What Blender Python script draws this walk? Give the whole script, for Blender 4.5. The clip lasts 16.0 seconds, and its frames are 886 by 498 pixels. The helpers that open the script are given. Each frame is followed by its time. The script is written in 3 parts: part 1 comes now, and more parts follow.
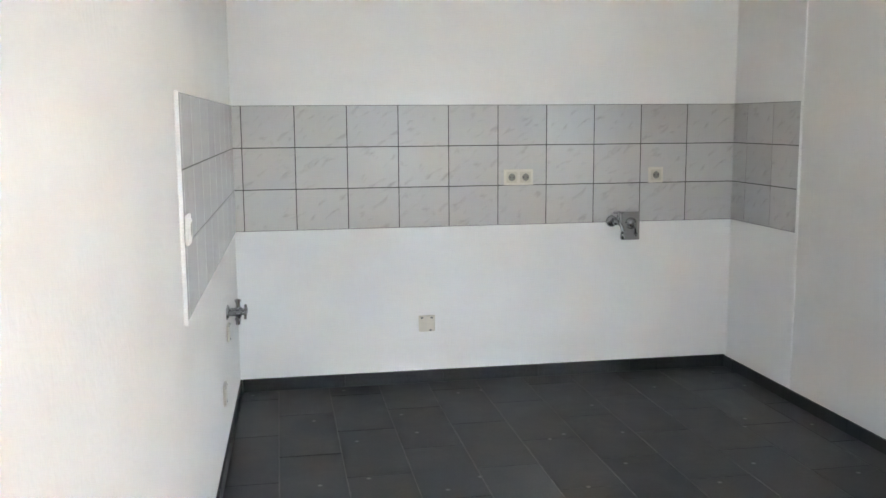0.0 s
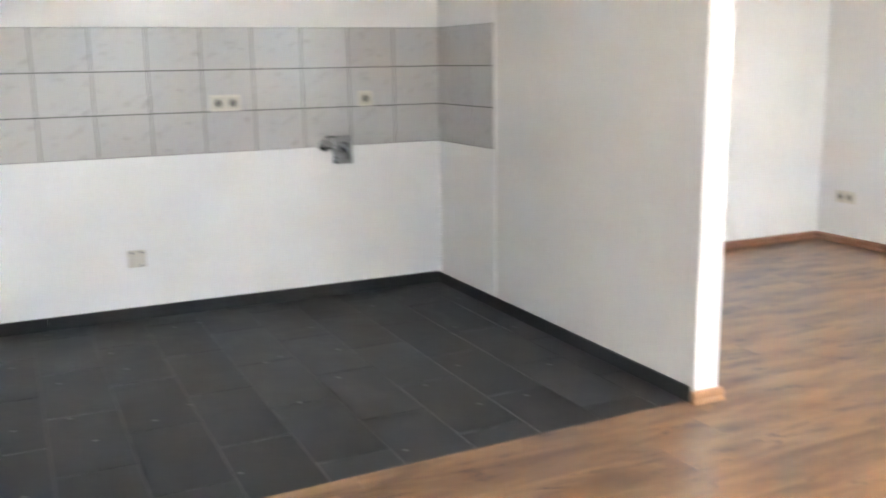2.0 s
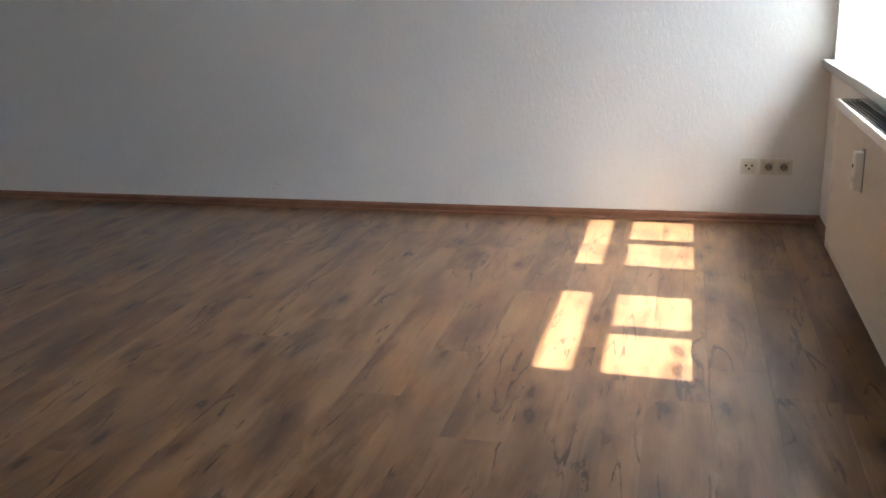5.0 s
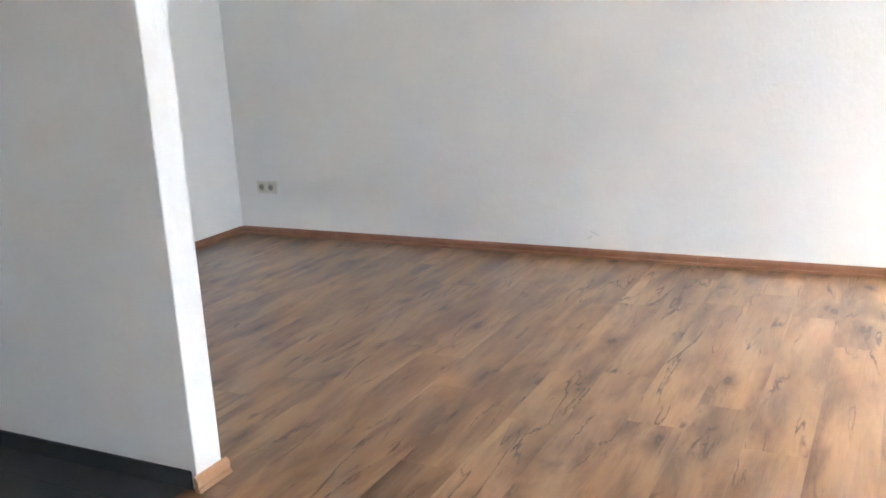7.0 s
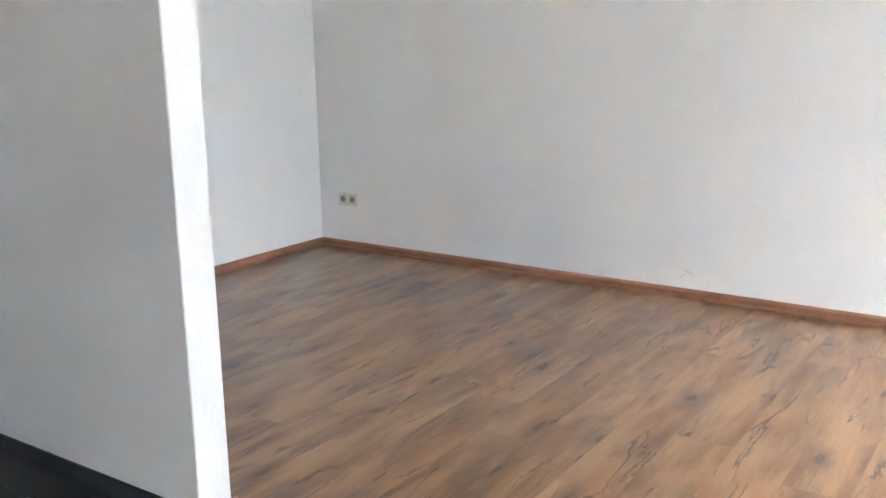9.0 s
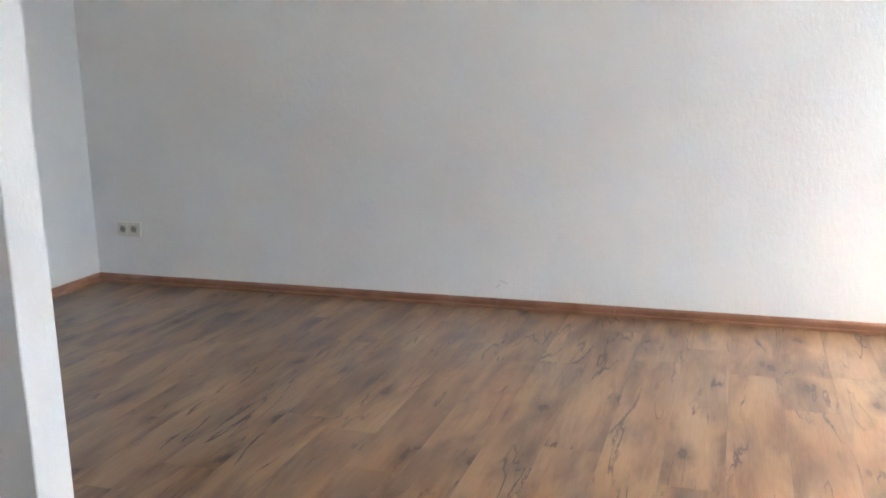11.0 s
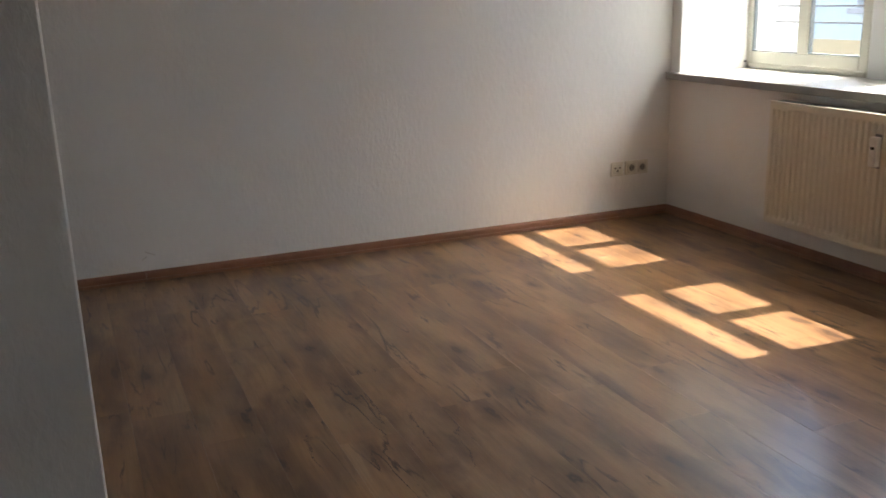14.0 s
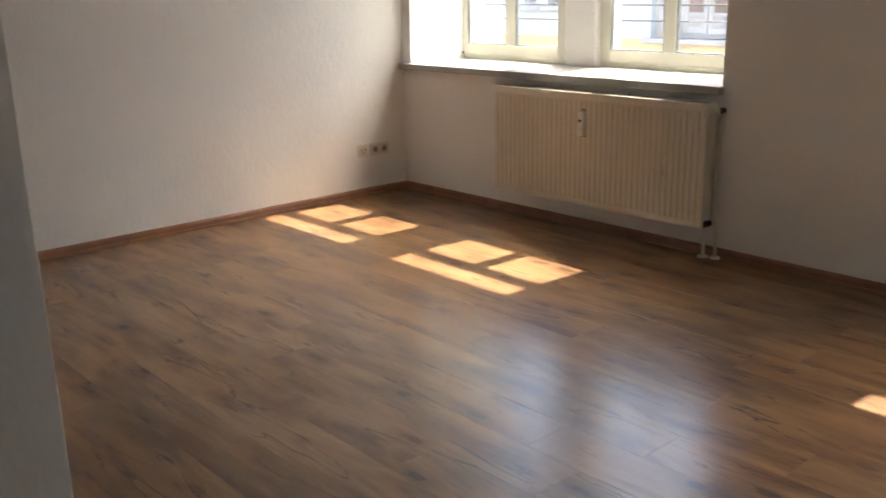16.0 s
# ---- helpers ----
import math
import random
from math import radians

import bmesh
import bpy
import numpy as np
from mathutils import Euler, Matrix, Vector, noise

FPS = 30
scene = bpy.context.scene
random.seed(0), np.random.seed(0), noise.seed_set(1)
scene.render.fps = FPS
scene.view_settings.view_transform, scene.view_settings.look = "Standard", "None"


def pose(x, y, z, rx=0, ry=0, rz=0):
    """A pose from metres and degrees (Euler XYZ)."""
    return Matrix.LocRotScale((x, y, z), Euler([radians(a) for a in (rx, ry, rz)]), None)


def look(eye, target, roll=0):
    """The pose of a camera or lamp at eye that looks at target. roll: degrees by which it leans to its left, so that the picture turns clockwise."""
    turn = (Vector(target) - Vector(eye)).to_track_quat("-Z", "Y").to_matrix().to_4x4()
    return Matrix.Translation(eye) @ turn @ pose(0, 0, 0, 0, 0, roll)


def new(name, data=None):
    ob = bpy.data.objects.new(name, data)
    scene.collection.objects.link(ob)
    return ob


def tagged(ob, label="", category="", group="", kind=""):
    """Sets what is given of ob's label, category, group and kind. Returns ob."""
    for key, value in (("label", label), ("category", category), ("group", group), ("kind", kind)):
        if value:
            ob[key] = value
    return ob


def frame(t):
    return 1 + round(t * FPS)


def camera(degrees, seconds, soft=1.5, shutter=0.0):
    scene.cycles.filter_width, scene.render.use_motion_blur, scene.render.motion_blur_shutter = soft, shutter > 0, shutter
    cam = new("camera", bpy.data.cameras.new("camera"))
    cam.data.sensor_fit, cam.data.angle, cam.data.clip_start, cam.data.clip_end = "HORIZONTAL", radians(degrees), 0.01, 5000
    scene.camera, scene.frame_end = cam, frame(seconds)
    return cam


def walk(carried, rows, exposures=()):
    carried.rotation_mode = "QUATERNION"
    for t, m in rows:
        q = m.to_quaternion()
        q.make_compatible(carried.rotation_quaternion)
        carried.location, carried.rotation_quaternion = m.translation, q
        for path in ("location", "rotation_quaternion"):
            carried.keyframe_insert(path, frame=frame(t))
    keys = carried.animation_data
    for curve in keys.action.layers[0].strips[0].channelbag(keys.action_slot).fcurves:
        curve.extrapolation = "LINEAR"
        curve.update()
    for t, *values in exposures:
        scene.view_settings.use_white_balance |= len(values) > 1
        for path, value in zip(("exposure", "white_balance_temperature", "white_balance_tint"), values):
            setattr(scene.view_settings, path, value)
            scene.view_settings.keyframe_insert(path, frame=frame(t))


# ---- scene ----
cam = camera(51.4, 16.0, soft=1.6, shutter=0.3)
PATH = [
    (0, (-0.121, -0.104, 1.316), (0.219, 1.847, 1.041), -0.4),
    (0.5, (-0.122, -0.108, 1.317), (0.23, 1.842, 1.047), -0.4),
    (1, (-0.128, -0.103, 1.317), (0.242, 1.844, 1.046), -0.3),
    (1.5, (-0.108, -0.11, 1.306), (0.382, 1.803, 0.992), -0.2),
    (2, (0.055, -0.180, 1.224), (0.892, 1.592, 0.822), -0.9),
    (2.3, (0.098, -0.222, 1.205), (1.242, 1.357, 0.760), -1.1),
    (2.5, (0.132, -0.235, 1.197), (1.461, 1.187, 0.735), -0.7),
    (3, (0.192, -0.314, 1.214), (1.866, 0.669, 0.735), -0.9),
    (3.5, (0.199, -0.368, 1.202), (2.038, 0.224, 0.685), -2.0),
    (3.7, (0.195, -0.379, 1.206), (2.057, 0.106, 0.66), -2.3),
    (5.8, (0.234, -0.079, 1.205), (2.078, 0.456, 0.644), -0.8),
    (6, (0.297, -0.011, 1.216), (2.103, 0.652, 0.668), -1.2),
    (6.5, (0.353, 0.232, 1.231), (2.077, 1.101, 0.707), -2.1),
    (7, (0.401, 0.526, 1.268), (2.129, 1.409, 0.784), -3.1),
    (7.5, (0.551, 0.567, 1.238), (2.246, 1.53, 0.79), -1.7),
    (8, (0.733, 0.518, 1.231), (2.342, 1.596, 0.733), 0.6),
    (8.2, (0.755, 0.514, 1.243), (2.353, 1.619, 0.769), -0.5),
    (10.3, (0.769, 0.56, 1.21), (2.428, 1.598, 0.797), -0.1),
    (10.5, (0.777, 0.647, 1.193), (2.481, 1.602, 0.765), 0.2),
    (11, (0.765, 0.902, 1.208), (2.627, 1.504, 0.797), -1.1),
    (11.5, (0.633, 1.062, 1.201), (2.497, 1.618, 0.734), -1.4),
    (12, (0.573, 1.28, 1.198), (2.46, 1.649, 0.647), -1.9),
    (12.5, (0.611, 1.598, 1.216), (2.553, 1.615, 0.737), -1.8),
    (13, (0.536, 1.806, 1.219), (2.462, 1.671, 0.697), -2.4),
    (13.5, (0.588, 2.04, 1.212), (2.455, 1.571, 0.669), -2.1),
    (14, (0.565, 2.254, 1.255), (2.352, 1.528, 0.727), -1.8),
    (14.5, (0.476, 2.417, 1.252), (2.176, 1.538, 0.67), -1.0),
    (15, (0.494, 2.602, 1.26), (2.058, 1.51, 0.659), -0.9),
    (15.5, (0.466, 2.765, 1.275), (1.996, 1.604, 0.717), -0.9),
    (16, (0.342, 2.839, 1.28), (1.778, 1.561, 0.728), -1.2),
]
walk(cam, [(t, look(eye, target, roll)) for t, eye, target, roll in PATH],
     [(0.0, 5.17, 6250, 4), (1.5, 5.22, 6200, 4), (2.0, 5.43, 6500, 6), (2.5, 5.42, 6650, 7), (3.0, 4.70, 6250, 6), (3.5, 3.47, 6050, 6), (3.7, 3.17, 5950, 6),
      (5.8, 3.27, 5850, 5), (6.0, 3.32, 5850, 5), (6.5, 4.24, 5850, 4), (7.0, 4.86, 5900, 4), (8.2, 4.90, 5900, 4), (10.3, 4.86, 5900, 4), (11.0, 4.47, 5850, 4),
      (11.5, 4.20, 5850, 4), (12.0, 4.34, 5800, 4), (12.5, 3.80, 5850, 4), (13.0, 3.44, 5950, 5), (13.5, 2.98, 6150, 6), (14.0, 2.60, 6550, 8), (14.5, 2.70, 7050, 10), (16.0, 2.86, 7150, 10)])

# ---------------------------------------------------------------- world, sun
SUN_DIR = Vector((0.035, 0.69, -1.0)).normalized()
world = bpy.data.worlds.new("world")
scene.world = world
world.use_nodes = True
wn = world.node_tree
sky = wn.nodes.new("ShaderNodeTexSky")
sky.sky_type = "NISHITA"
sky.sun_disc = False
sky.dust_density, sky.ozone_density = 1.8, 0.7
sky.sun_elevation = math.asin(-SUN_DIR.z)
sky.sun_rotation = math.atan2(-SUN_DIR.x, -SUN_DIR.y)
wn.nodes["Background"].inputs["Strength"].default_value = 0.15
wn.links.new(sky.outputs["Color"], wn.nodes["Background"].inputs["Color"])
sun_data = bpy.data.lights.new("sun", "SUN")
sun_data.energy, sun_data.angle, sun_data.color = 3.4, radians(0.55), (1.0, 0.96, 0.86)
sun = new("sun", sun_data)
sun.matrix_world = look((0, -20, 30), Vector((0, -20, 30)) + SUN_DIR)


# ---------------------------------------------------------------- materials
def nodes_of(name, rough=0.5, metal=0.0, spec=0.5):
    mat = bpy.data.materials.new(name)
    mat.use_nodes = True
    nt = mat.node_tree
    b = nt.nodes["Principled BSDF"]
    b.inputs["Roughness"].default_value = rough
    b.inputs["Metallic"].default_value = metal
    b.inputs["Specular IOR Level"].default_value = spec
    return mat, nt, b


def add(nt, kind, **props):
    n = nt.nodes.new(kind)
    for k, v in props.items():
        n.inputs[k.replace("_", " ")].default_value = v
    return n


def ramp(nt, fac, stops):
    r = nt.nodes.new("ShaderNodeValToRGB")
    el = r.color_ramp.elements
    while len(el) < len(stops):
        el.new(0.5)
    for e, (p, c) in zip(el, stops):
        e.position = p
        e.color = (*c, 1) if len(c) == 3 else c
    nt.links.new(fac, r.inputs["Fac"])
    return r


def mixed(nt, fac, a, b, blend="MIX"):
    n = nt.nodes.new("ShaderNodeMix")
    n.data_type, n.blend_type = "RGBA", blend
    for sock, v in ((n.inputs[0], fac), (n.inputs[6], a), (n.inputs[7], b)):
        if isinstance(v, (int, float)):
            sock.default_value = v
        elif isinstance(v, tuple):
            sock.default_value = (*v, 1)
        else:
            nt.links.new(v, sock)
    return n.outputs[2]


def bump(nt, b, height, strength, distance):
    n = add(nt, "ShaderNodeBump", Strength=strength, Distance=distance)
    nt.links.new(height, n.inputs["Height"])
    nt.links.new(n.outputs[0], b.inputs["Normal"])
    return n


def world_coords(nt):
    return nt.nodes.new("ShaderNodeNewGeometry").outputs["Position"]


def scaled(nt, vec, x, y, z):
    n = nt.nodes.new("ShaderNodeVectorMath")
    n.operation = "MULTIPLY"
    nt.links.new(vec, n.inputs[0])
    n.inputs[1].default_value = (x, y, z)
    return n.outputs[0]


def noise_tex(nt, vec, scale, detail=4.0, rough=0.55, dist=0.0):
    n = add(nt, "ShaderNodeTexNoise", Scale=scale, Detail=detail, Roughness=rough, Distortion=dist)
    nt.links.new(vec, n.inputs["Vector"])
    return n.outputs["Fac"]


def painted(name, colour, rough, grain, depth, stain=0.04, stretch=1.0):
    """White wall paint: woodchip or plaster relief, faint blotches."""
    mat, nt, b = nodes_of(name, rough, 0, 0.3)
    p = world_coords(nt)
    big = noise_tex(nt, p, 1.3, 5, 0.6)
    dark = tuple(c * (1 - stain) for c in colour)
    lite = tuple(min(1, c * (1 + stain * 0.5)) for c in colour)
    col = ramp(nt, big, [(0.3, dark), (0.7, lite)])
    nt.links.new(col.outputs[0], b.inputs["Base Color"])
    q = scaled(nt, p, 1, 1, stretch)
    fine = noise_tex(nt, q, grain, 3, 0.6, 0.3)
    r = ramp(nt, fine, [(0.38, (0, 0, 0)), (0.66, (1, 1, 1))])
    bump(nt, b, r.outputs[0], 0.55, depth)
    return mat


M_PAPER = painted("woodchip_paint", (0.82, 0.815, 0.795), 0.85, 50, 0.0013, 0.04, 0.55)
M_SMOOTH = painted("smooth_paint", (0.89, 0.89, 0.885), 0.7, 25, 0.0006, 0.03)
M_CEIL = painted("ceiling_paint", (0.80, 0.795, 0.78), 0.9, 60, 0.001)
M_EDGE = painted("edge_filler", (0.92, 0.92, 0.91), 0.6, 90, 0.0005)
M_FACADE = painted("facade_plaster", (0.56, 0.60, 0.62), 0.9, 20, 0.002, 0.08)
M_OCHRE = painted("ochre_plinth", (0.62, 0.47, 0.28), 0.9, 20, 0.002, 0.1)
M_STREET = painted("street_paving", (0.24, 0.235, 0.225), 0.9, 40, 0.003, 0.2)


def plain(name, colour, rough, metal=0.0, vary=0.06, scale=14.0, spec=0.5, relief=0.0):
    mat, nt, b = nodes_of(name, rough, metal, spec)
    p = world_coords(nt)
    n = noise_tex(nt, p, scale, 4)
    r = ramp(nt, n, [(0.3, tuple(c * (1 - vary) for c in colour)), (0.7, tuple(min(1, c * (1 + vary)) for c in colour))])
    nt.links.new(r.outputs[0], b.inputs["Base Color"])
    rr = ramp(nt, n, [(0.3, (rough * 0.85,) * 3), (0.7, (min(1, rough * 1.15),) * 3)])
    nt.links.new(rr.outputs[0], b.inputs["Roughness"])
    if relief:
        bump(nt, b, noise_tex(nt, p, scale * 8, 3), 0.4, relief)
    return mat


M_PLASTIC = plain("aged_white_plastic", (0.68, 0.65, 0.57), 0.35)
M_PLASTIC2 = plain("cream_plastic_insert", (0.58, 0.55, 0.46), 0.35)
M_DARK = plain("dark_hole", (0.015, 0.014, 0.013), 0.6)
M_STEEL = plain("brushed_steel", (0.30, 0.295, 0.29), 0.38, 1.0, 0.08, 30)
M_CHROME = plain("chrome", (0.40, 0.40, 0.41), 0.16, 1.0, 0.03)
M_RAD = plain("radiator_enamel", (0.74, 0.70, 0.60), 0.32, 0, 0.03, 5)
M_FRAME = plain("window_paint", (0.66, 0.65, 0.57), 0.35, 0, 0.03, 6)
M_GASKET = plain("grey_gasket", (0.13, 0.15, 0.16), 0.6)
M_BLACK = plain("black_rubber", (0.02, 0.02, 0.02), 0.5)
M_BROWN = plain("weathered_brown_wood", (0.23, 0.16, 0.14), 0.7, 0, 0.3, 3)
M_GREYWOOD = plain("weathered_grey_wood", (0.42, 0.40, 0.40), 0.7, 0, 0.15, 3)
M_GROUT = plain("grey_grout", (0.048, 0.046, 0.044), 0.9, 0, 0.15, 30)
M_DARKGROUT = plain("dark_grout", (0.075, 0.074, 0.072), 0.9, 0, 0.25, 20)
M_FLOORGROUT = plain("grey_floor_grout", (0.105, 0.104, 0.102), 0.9, 0, 0.2, 25)
M_SILL = plain("grey_stone_sill", (0.29, 0.285, 0.275), 0.4, 0, 0.12, 9)
M_BAR = plain("dark_iron", (0.10, 0.10, 0.11), 0.6)


def glass():
    mat = bpy.data.materials.new("window_glass")
    mat.use_nodes = True
    nt = mat.node_tree
    b = nt.nodes["Principled BSDF"]
    b.inputs["Base Color"].default_value = (1, 1, 1, 1)
    b.inputs["Roughness"].default_value = 0.0
    b.inputs["IOR"].default_value = 1.45
    b.inputs["Transmission Weight"].default_value = 1.0
    return mat


M_GLASS = glass()


def wall_tile():
    """Glazed off-white tile with faint diagonal grey marbling."""
    mat, nt, b = nodes_of("marbled_wall_tile", 0.23, 0, 0.5)
    oc = nt.nodes.new("ShaderNodeTexCoord").outputs["Object"]
    rnd = nt.nodes.new("ShaderNodeObjectInfo").outputs["Random"]
    off = nt.nodes.new("ShaderNodeVectorMath")
    off.operation = "ADD"
    comb = nt.nodes.new("ShaderNodeCombineXYZ")
    mul = nt.nodes.new("ShaderNodeMath")
    mul.operation = "MULTIPLY"
    mul.inputs[1].default_value = 37.0
    nt.links.new(rnd, mul.inputs[0])
    nt.links.new(mul.outputs[0], comb.inputs["X"])
    nt.links.new(mul.outputs[0], comb.inputs["Z"])
    rot = nt.nodes.new("ShaderNodeVectorRotate")
    rot.rotation_type = "Y_AXIS"
    rot.inputs["Angle"].default_value = radians(35)
    nt.links.new(oc, rot.inputs["Vector"])
    nt.links.new(scaled(nt, rot.outputs[0], 12, 12, 34), off.inputs[0])
    nt.links.new(comb.outputs[0], off.inputs[1])
    vein = noise_tex(nt, off.outputs[0], 1.0, 3, 0.5, 0.6)
    base = mixed(nt, rnd, (0.56, 0.555, 0.545), (0.61, 0.605, 0.59))
    m = ramp(nt, vein, [(0.58, (0, 0, 0)), (0.74, (0.65, 0.65, 0.65))])
    col = mixed(nt, m.outputs[0], base, (0.40, 0.385, 0.375))
    nt.links.new(col, b.inputs["Base Color"])
    bump(nt, b, noise_tex(nt, oc, 18, 2), 0.12, 0.002)
    return mat


M_TILE = wall_tile()


def floor_tile():
    """Anthracite stoneware with cloudy lighter smears."""
    mat, nt, b = nodes_of("anthracite_floor_tile", 0.5, 0, 0.24)
    p = world_coords(nt)
    rnd = nt.nodes.new("ShaderNodeObjectInfo").outputs["Random"]
    cl = noise_tex(nt, p, 4.5, 8, 0.68, 0.8)
    fine = noise_tex(nt, p, 90, 4, 0.6)
    a = ramp(nt, cl, [(0.32, (0.022, 0.023, 0.025)), (0.56, (0.034, 0.036, 0.039)), (0.80, (0.060, 0.062, 0.066))])
    c = mixed(nt, 0.25, a.outputs[0], ramp(nt, fine, [(0.3, (0.018, 0.019, 0.02)), (0.7, (0.06, 0.062, 0.065))]).outputs[0])
    tone = mixed(nt, rnd, (0.86, 0.86, 0.87), (1.12, 1.12, 1.11))
    vor = add(nt, "ShaderNodeTexVoronoi", Scale=2.6)
    vor.voronoi_dimensions = "2D"
    nt.links.new(p, vor.inputs["Vector"])
    dust = ramp(nt, vor.outputs["Distance"], [(0.0, (0.6, 0.6, 0.6)), (0.018, (0.3, 0.3, 0.3)), (0.028, (0, 0, 0))])
    base = mixed(nt, 1.0, c, tone, "MULTIPLY")
    nt.links.new(mixed(nt, dust.outputs[0], base, (0.30, 0.30, 0.30)), b.inputs["Base Color"])
    rr = ramp(nt, cl, [(0.3, (0.40,) * 3), (0.7, (0.56,) * 3)])
    nt.links.new(rr.outputs[0], b.inputs["Roughness"])
    bump(nt, b, cl, 0.15, 0.002)
    return mat


M_FLOORTILE = floor_tile()
M_BLACKSKIRT = floor_tile()
M_BLACKSKIRT.name = "anthracite_skirting_tile"


def laminate(name):
    """Rustic oak print on one wide strip a plank: pale tan ground, smoky grey-brown flames, knots and jagged cracks."""
    mat, nt, b = nodes_of(name, 0.42, 0, 0.15)
    b.inputs["Coat Weight"].default_value = 1.0
    b.inputs["Coat IOR"].default_value = 1.52
    b.inputs["Coat Roughness"].default_value = 0.245
    oc = nt.nodes.new("ShaderNodeTexCoord").outputs["Object"]
    info = nt.nodes.new("ShaderNodeObjectInfo").outputs["Random"]
    comb = nt.nodes.new("ShaderNodeCombineXYZ")
    for k, sock in ((91.0, "X"), (57.0, "Y")):
        mul = nt.nodes.new("ShaderNodeMath")
        mul.operation = "MULTIPLY"
        mul.inputs[1].default_value = k
        nt.links.new(info, mul.inputs[0])
        nt.links.new(mul.outputs[0], comb.inputs[sock])
    off = nt.nodes.new("ShaderNodeVectorMath")
    off.operation = "ADD"
    nt.links.new(oc, off.inputs[0])
    nt.links.new(comb.outputs[0], off.inputs[1])
    v = off.outputs[0]

    def st(along, across):
        return scaled(nt, v, along, across, across)

    def warped(vec, noise, amount):
        """The vector pushed about by a noise."""
        mul = nt.nodes.new("ShaderNodeMath")
        mul.operation = "MULTIPLY"
        mul.inputs[1].default_value = amount
        nt.links.new(noise, mul.inputs[0])
        out = nt.nodes.new("ShaderNodeVectorMath")
        out.operation = "ADD"
        nt.links.new(vec, out.inputs[0])
        nt.links.new(mul.outputs[0], out.inputs[1])
        return out.outputs[0]

    def times(a, c):
        return mixed(nt, 1.0, a, c, "MULTIPLY")

    soft = noise_tex(nt, st(1.1, 5.0), 1.0, 3, 0.5, 0.3)
    flame = noise_tex(nt, st(1.4, 6.6), 1.0, 4, 0.55, 0.6)
    patch = noise_tex(nt, st(2.6, 7.0), 1.0, 4, 0.6, 0.5)
    streak = noise_tex(nt, st(3.2, 48.0), 1.0, 4, 0.6, 0.4)
    fine = noise_tex(nt, st(8.0, 190.0), 1.0, 4, 0.6, 0.2)
    col = ramp(nt, soft, [(0.30, (0.200, 0.100, 0.044)), (0.52, (0.264, 0.140, 0.065)), (0.74, (0.325, 0.184, 0.091))]).outputs[0]
    # smoky flames along the board, in loose patches
    fl = ramp(nt, flame, [(0.42, (0, 0, 0)), (0.56, (0.62, 0.62, 0.62)), (0.70, (1, 1, 1))]).outputs[0]
    pa = ramp(nt, patch, [(0.38, (0.30, 0.30, 0.30)), (0.58, (1, 1, 1))]).outputs[0]
    smoke = times(fl, pa)
    col = mixed(nt, smoke, col, (0.094, 0.043, 0.020))
    # streaks, strongest where it is smoky
    sk = ramp(nt, streak, [(0.50, (0, 0, 0)), (0.66, (0.34, 0.34, 0.34))]).outputs[0]
    sg = ramp(nt, patch, [(0.36, (0.22, 0.22, 0.22)), (0.62, (1, 1, 1))]).outputs[0]
    col = mixed(nt, times(sk, sg), col, (0.125, 0.061, 0.029))
    # knots with a dark heart and a soft halo
    vor = add(nt, "ShaderNodeTexVoronoi", Scale=1.0)
    vor.voronoi_dimensions = "2D"
    nt.links.new(warped(st(2.4, 6.0), noise_tex(nt, st(9.0, 22.0), 1.0, 3, 0.6), 0.30), vor.inputs["Vector"])
    chosen = ramp(nt, vor.outputs["Color"], [(0.56, (0, 0, 0)), (0.72, (1, 1, 1))]).outputs[0]
    halo = ramp(nt, vor.outputs["Distance"], [(0.04, (0.78, 0.78, 0.78)), (0.34, (0, 0, 0))]).outputs[0]
    heart = ramp(nt, vor.outputs["Distance"], [(0.0, (0.35, 0.35, 0.35)), (0.045, (0.9, 0.9, 0.9)), (0.11, (0, 0, 0))]).outputs[0]
    col = mixed(nt, times(halo, chosen), col, (0.092, 0.042, 0.020))
    col = mixed(nt, times(heart, chosen), col, (0.045, 0.021, 0.012))
    # jagged dark cracks that follow the grain
    jag = noise_tex(nt, st(16.0, 60.0), 1.0, 4, 0.7)
    line = noise_tex(nt, warped(st(1.5, 11.0), jag, 0.22), 1.0, 2, 0.5, 0.3)
    cr = ramp(nt, line, [(0.535, (0, 0, 0)), (0.551, (1, 1, 1)), (0.570, (0, 0, 0))]).outputs[0]
    cg = ramp(nt, noise_tex(nt, st(2.9, 6.0), 1.0, 3, 0.6), [(0.46, (0, 0, 0)), (0.56, (1, 1, 1))]).outputs[0]
    col = mixed(nt, times(cr, cg), col, (0.046, 0.022, 0.013))
    fr = ramp(nt, fine, [(0.30, (0.74, 0.72, 0.70)), (0.60, (1.08, 1.08, 1.08))])
    col = mixed(nt, 0.30, col, fr.outputs[0], "MULTIPLY")
    tone = mixed(nt, info, (0.93, 0.92, 0.92), (1.06, 1.06, 1.06))
    col = times(col, tone)
    nt.links.new(col, b.inputs["Base Color"])
    rr = ramp(nt, fine, [(0.3, (0.42,) * 3), (0.7, (0.34,) * 3)])
    nt.links.new(rr.outputs[0], b.inputs["Roughness"])
    bump(nt, b, fine, 0.12, 0.0006)
    return mat


M_PLANK = laminate("oak_print_laminate")
M_SKIRT_X = plain("reddish_oak_foil", (0.250, 0.118, 0.068), 0.4, 0, 0.18, 11)
M_ENDOAK = plain("light_oak_foil", (0.36, 0.19, 0.095), 0.4, 0, 0.15, 11)


